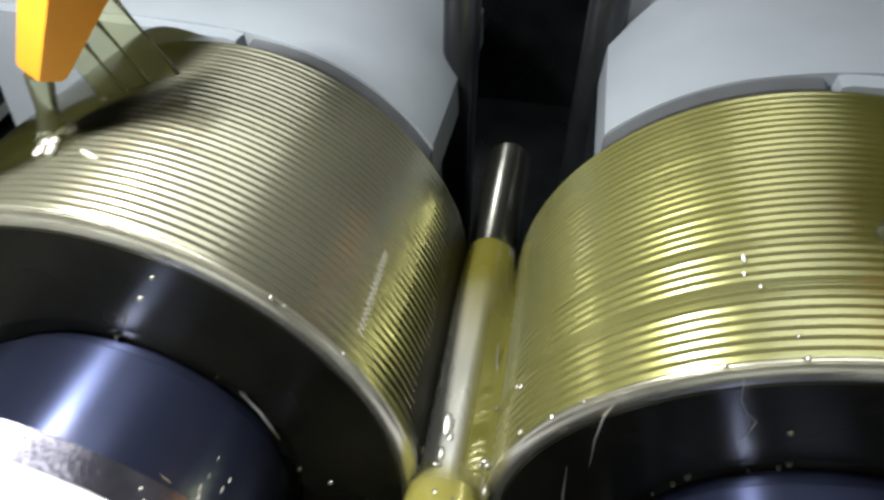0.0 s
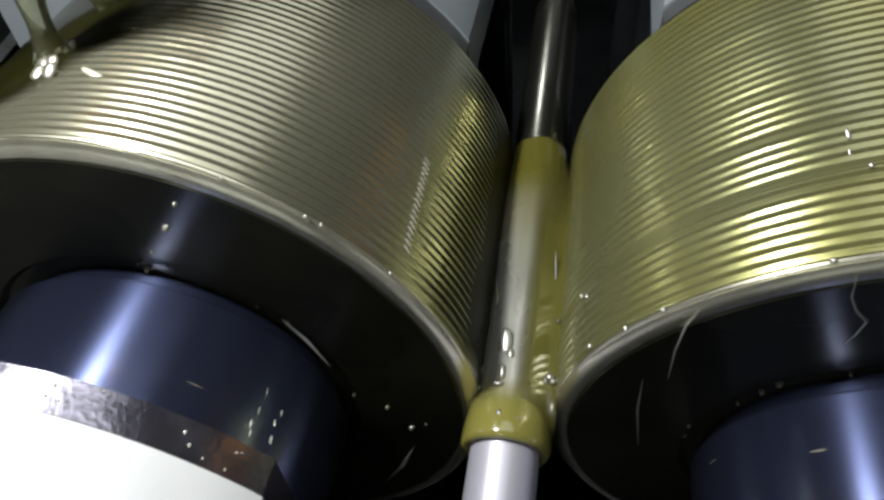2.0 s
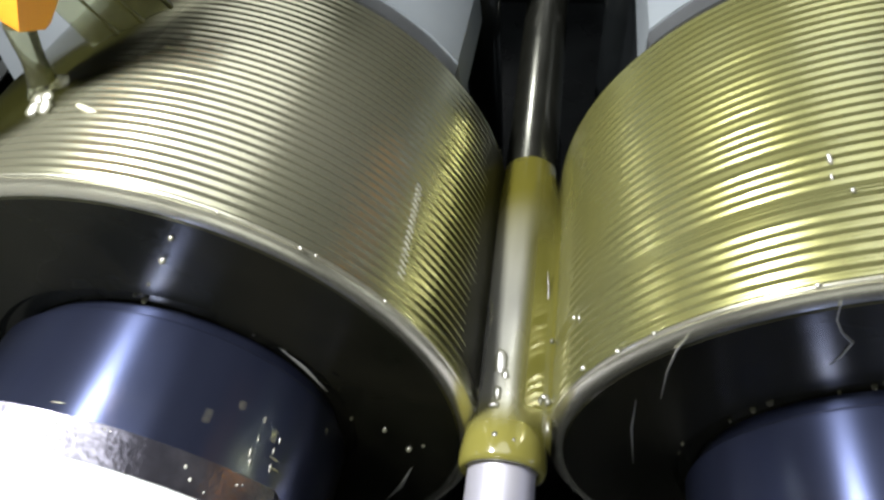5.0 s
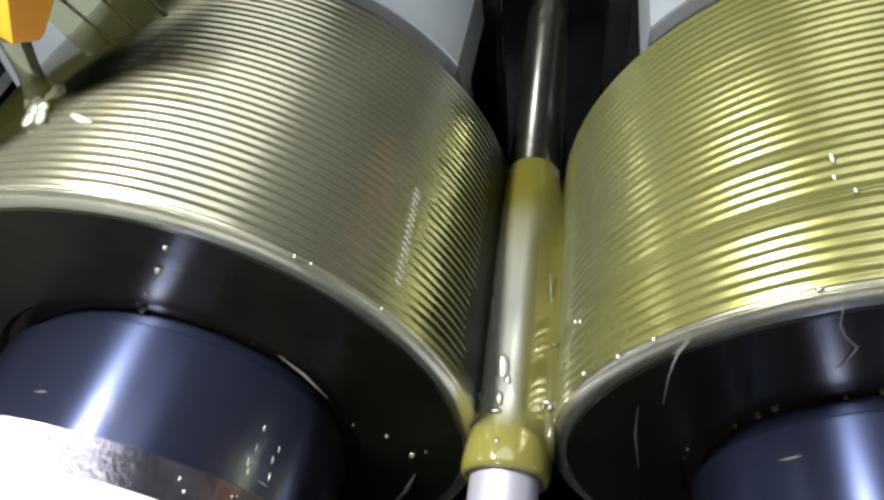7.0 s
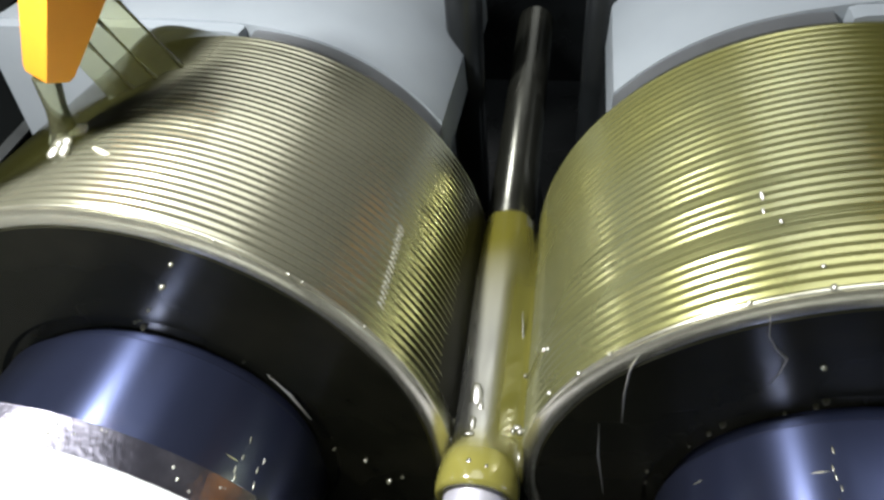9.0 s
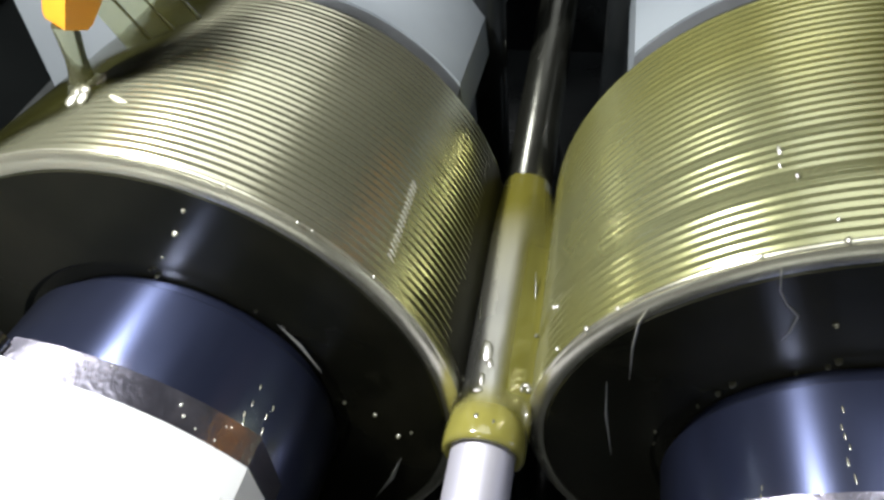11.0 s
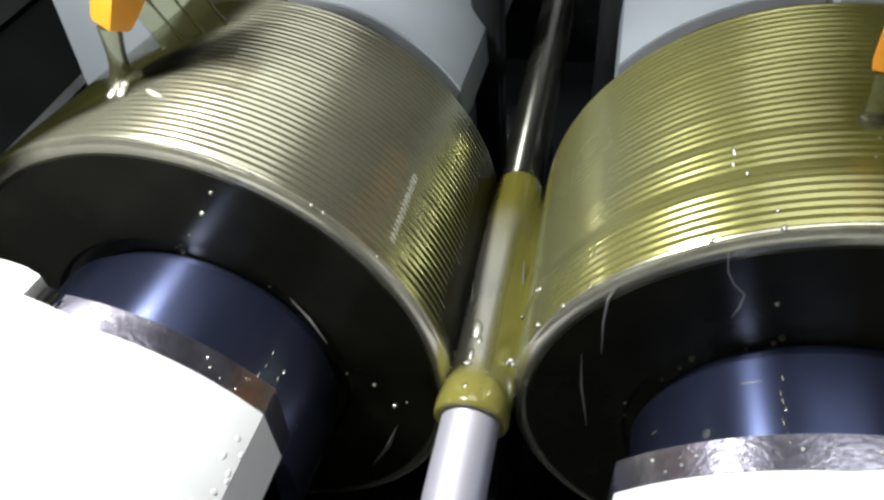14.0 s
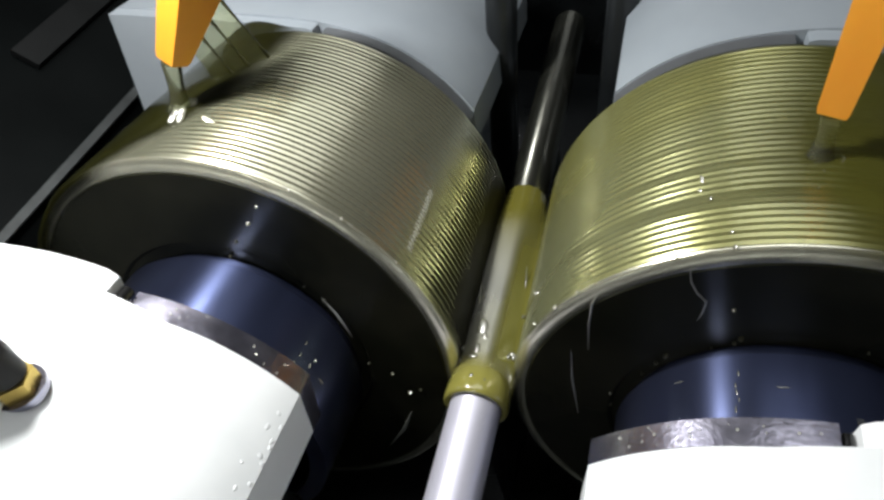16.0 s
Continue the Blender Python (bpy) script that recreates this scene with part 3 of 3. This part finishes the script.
def build_bar_beads():
    # Glare on the wet bar and in the nip, added as tilted beads.
    for x, y, z, w, l in ((-0.0030, 0.0185, 0.0118, 0.0022, 0.0056), (-0.0012, 0.0150, 0.0119, 0.0012, 0.0022), (-0.0030, 0.0085, 0.0119, 0.0012, 0.0030), (-0.0040, 0.0050, 0.0118, 0.0022, 0.0011),
                          (-0.0025, -0.0050, 0.0128, 0.0010, 0.0013), (0.0030, -0.0060, 0.0127, 0.0007, 0.0009), (0.0112, 0.0100, 0.0098, 0.0016, 0.0011), (0.0122, 0.0085, 0.0100, 0.0011, 0.0012),
                          (0.0100, 0.0085, 0.0099, 0.0007, 0.0013), (-0.0098, 0.0100, 0.0090, 0.0007, 0.0018), (-0.0106, 0.0070, 0.0088, 0.0006, 0.0014), (-0.0096, 0.0040, 0.0088, 0.0006, 0.0010),
                          (-0.0080, 0.0350, 0.0090, 0.0003, 0.0100), (0.0104, 0.0480, 0.0099, 0.0003, 0.0090), (0.0124, 0.0300, 0.0098, 0.0006, 0.0009)):
        lens("oil_bead", (x, y, z), w, l, 0.0004, "small oily bead tilted to give the lamp's glint beside the bar")


def build_streams():
    """Oil that falls from the nozzles onto the rolls."""
    for tip, foot, label in (((-0.1286, 0.0505, 0.1118), (-0.1310, 0.048, 0.0905), "olive stream of oil falling from the nozzle onto the silvery roll"),
                             ((0.1056, 0.047, 0.1116), (0.1062, 0.045, 0.0970), "olive stream of oil falling from the nozzle onto the green roll")):
        t, f = Vector(tip), Vector(foot)
        st = thing("oil_stream", label, "oil stream", pose(0, 0, 0), "oil streams")
        pts = [t.lerp(f, k / 8) for k in range(9)]
        k = 1.0 if foot[0] < 0 else 0.85
        part("jet", tube(pts, [k * r for r in (0.0038, 0.0036, 0.0034, 0.0032, 0.0031, 0.0033, 0.0037, 0.0044, 0.0054)], 24), M_STREAM, st, "clear olive jet of oil", 80)
        if foot[0] < 0:
            build_curtain(st)


def build_curtain(stream):
    """A thin clear sheet of oil that hangs from the back edge of the nozzle, with darker drips at its folds."""
    tip, top = Vector((-0.1225, 0.0565, 0.115)), Vector((-0.1125, 0.0680, 0.134))
    bm, rows = bmesh.new(), []
    for i in range(15):
        u = tip.lerp(top, i / 14)
        low = Vector((u.x + 0.003 + 0.006 * i / 14, u.y + 0.004 + 0.007 * i / 14, 0.098))
        rows.append([[bm.verts.new(u.lerp(low, j / 8) + Vector((0.5, -0.8, 0)) * (side * 0.0003 + 0.0006 * math.sin(i * 0.9 + j * 0.2))) for j in range(9)] for side in (-1, 1)])
    for p, q in zip(rows, rows[1:]):
        for side in (0, 1):
            for j in range(8):
                bm.faces.new((p[side][j], p[side][j + 1], q[side][j + 1], q[side][j]))
        for j in (0, 8):
            bm.faces.new((p[0][j], p[1][j], q[1][j], q[0][j]))
    for p in (rows[0], rows[-1]):
        for j in range(8):
            bm.faces.new((p[0][j], p[0][j + 1], p[1][j + 1], p[1][j]))
    part("curtain", bm, M_STREAM, stream, "thin clear sheet of oil", 80)
    for f in (0.30, 0.62, 1.0):
        u = tip.lerp(top, f)
        low = Vector((u.x + 0.003 + 0.006 * f, u.y + 0.004 + 0.007 * f, 0.098))
        part("drip", tube([u, u.lerp(low, 0.35), u.lerp(low, 0.7), low], [0.0011, 0.0005, 0.0004, 0.0010], 12), M_DRIP, stream, "thin dark olive drip", 80)


def build_nozzle(tip, top, group_label, w=0.0105, back=1.7):
    n = thing("coolant_nozzle", group_label, "nozzle", pose(0, 0, 0), "oil nozzles")
    tip, top = Vector(tip), Vector(top)
    d = (top - tip).normalized()
    u = Vector((0.95, -0.3, 0)).normalized()
    u = (u - u.dot(d) * d).normalized()
    v = d.cross(u)
    bm = bmesh.new()
    ring = []
    for k, (t, a, b) in enumerate(((0, 0.42, 0.26), (0.03, 0.47, 0.32), (0.5, 0.60, 0.75), (1.0, 0.74, 1.15))):
        c = tip.lerp(top, t)
        ring.append([bm.verts.new(c + w * (x * a * u + y * b * v)) for x, y in ((-1, -1), (1, -1), (1, back), (-1, back))])
    for p, q in zip(ring, ring[1:]):
        for k in range(4):
            bm.faces.new((p[k], p[(k + 1) % 4], q[(k + 1) % 4], q[k]))
    bm.faces.new(ring[0])
    bm.faces.new(ring[-1])
    bmesh.ops.bevel(bm, geom=[e for e in bm.edges if e.calc_face_angle(0) > 0.5], offset=0.0013, segments=3, affect="EDGES")
    part("spout", bm, M_NOZZLE, n, smooth=40)
    c = tip - 0.0004 * d + 0.05 * w * v
    slot = bmesh.new()
    low = [slot.verts.new(c + w * (x * 0.30 * u + y * 0.14 * v)) for x, y in ((-1, -1), (1, -1), (1, 1.4), (-1, 1.4))]
    high = [slot.verts.new(p.co + 0.001 * d) for p in low]
    slot.faces.new(low)
    slot.faces.new(high[::-1])
    for k in range(4):
        slot.faces.new((low[k], low[(k + 1) % 4], high[(k + 1) % 4], high[k]))
    part("mouth", slot, M_GROOVE, n, "dark slot at the nozzle's end")
    return n


def build_fitting():
    f = thing("hose_fitting", "black hose on a brass fitting, screwed into the white housing", "hose fitting", pose(-0.1065, -0.084, 0.0945))
    part("washer", tube([(0, 0, 0), (0, 0, 0.0025)], [0.0075, 0.0075], 28), M_COVER, f, "grey steel washer", 40)
    part("nut", tube([(0, 0, 0.0025), (0, 0, 0.0075)], [0.0064, 0.0064], 6), M_BRASS, f, "brass hexagon nut")
    part("hose", tube([(0, 0, 0.0075), (-0.001, 0.0, 0.016), (-0.004, 0.001, 0.024), (-0.016, 0.002, 0.040), (-0.05, 0.0, 0.055), (-0.12, -0.02, 0.055)],
                      [0.0052, 0.0054, 0.0052, 0.005, 0.005, 0.005], 20), M_RUBBER, f, "black rubber hose", 60)


def build_guides():
    for x in (-0.030, 0.036):
        g = thing("guide_post", "black steel guide post behind the rolls", "guide post", pose(x, 0.205, -0.125), "guide posts")
        part("post", tube([(0, 0, 0), (0, 0, 0.23), (0, 0, 0.233)], [0.009, 0.009, 0.0075], 28), M_BLACK, g, smooth=40)
        part("collar", tube([(0, 0, 0.0), (0, 0, 0.02)], [0.015, 0.014], 28), M_BLACK, g, smooth=40)


build_room()
build_bed()
left_roll = build_roll("left", M_DIE_L, "ring-grooved steel thread roll, silvery and wet with oil", 3, 0.00056, {})
right_roll = build_roll("right", M_DIE_R, "ring-grooved steel thread roll covered in yellow-green oil", 8, 0.00050, {6: 0.00022, 7: 0.00034, 12: 0.00012})
for side_name in ("left", "right"):
    build_front_housing(side_name)
    build_rear_housing(side_name)
bar = build_bar()
build_oil()
build_nozzle((-0.1285, 0.050, 0.112), (-0.1055, 0.074, 0.167), "orange plastic oil nozzle over the silvery roll")
build_nozzle((0.1056, 0.047, 0.1118), (0.1130, 0.068, 0.167), "orange plastic oil nozzle over the green roll", 0.0100, 1.2)
for side_name in ("left", "right"):
    build_face_oil(side_name)
    build_cover_beads(side_name)
build_bar_beads()
build_streams()
build_fitting()
build_guides()


# ---- what moves ----
def motions():
    n = 40
    for roll, name in ((left_roll, "left"), (right_roll, "right")):
        base = frame_of(name)
        walk(roll, [(16.0 * i / n, base @ pose(0, 0, 0, 0, SPIN * 16.0 * i / n, 0)) for i in range(n + 1)])
    walk(bar_oil, [(0.4 * i, pose(0, 0, 0, 0, 75.0 * i, 0)) for i in range(41)])
    k = 480
    turn = -SPIN * R / BAR
    walk(bar, [(16.0 * i / k, pose(0, min(FEED * 16.0 * i / k, 0.108), 0, 0, turn * 16.0 * i / k, 0)) for i in range(k + 1)])


motions()
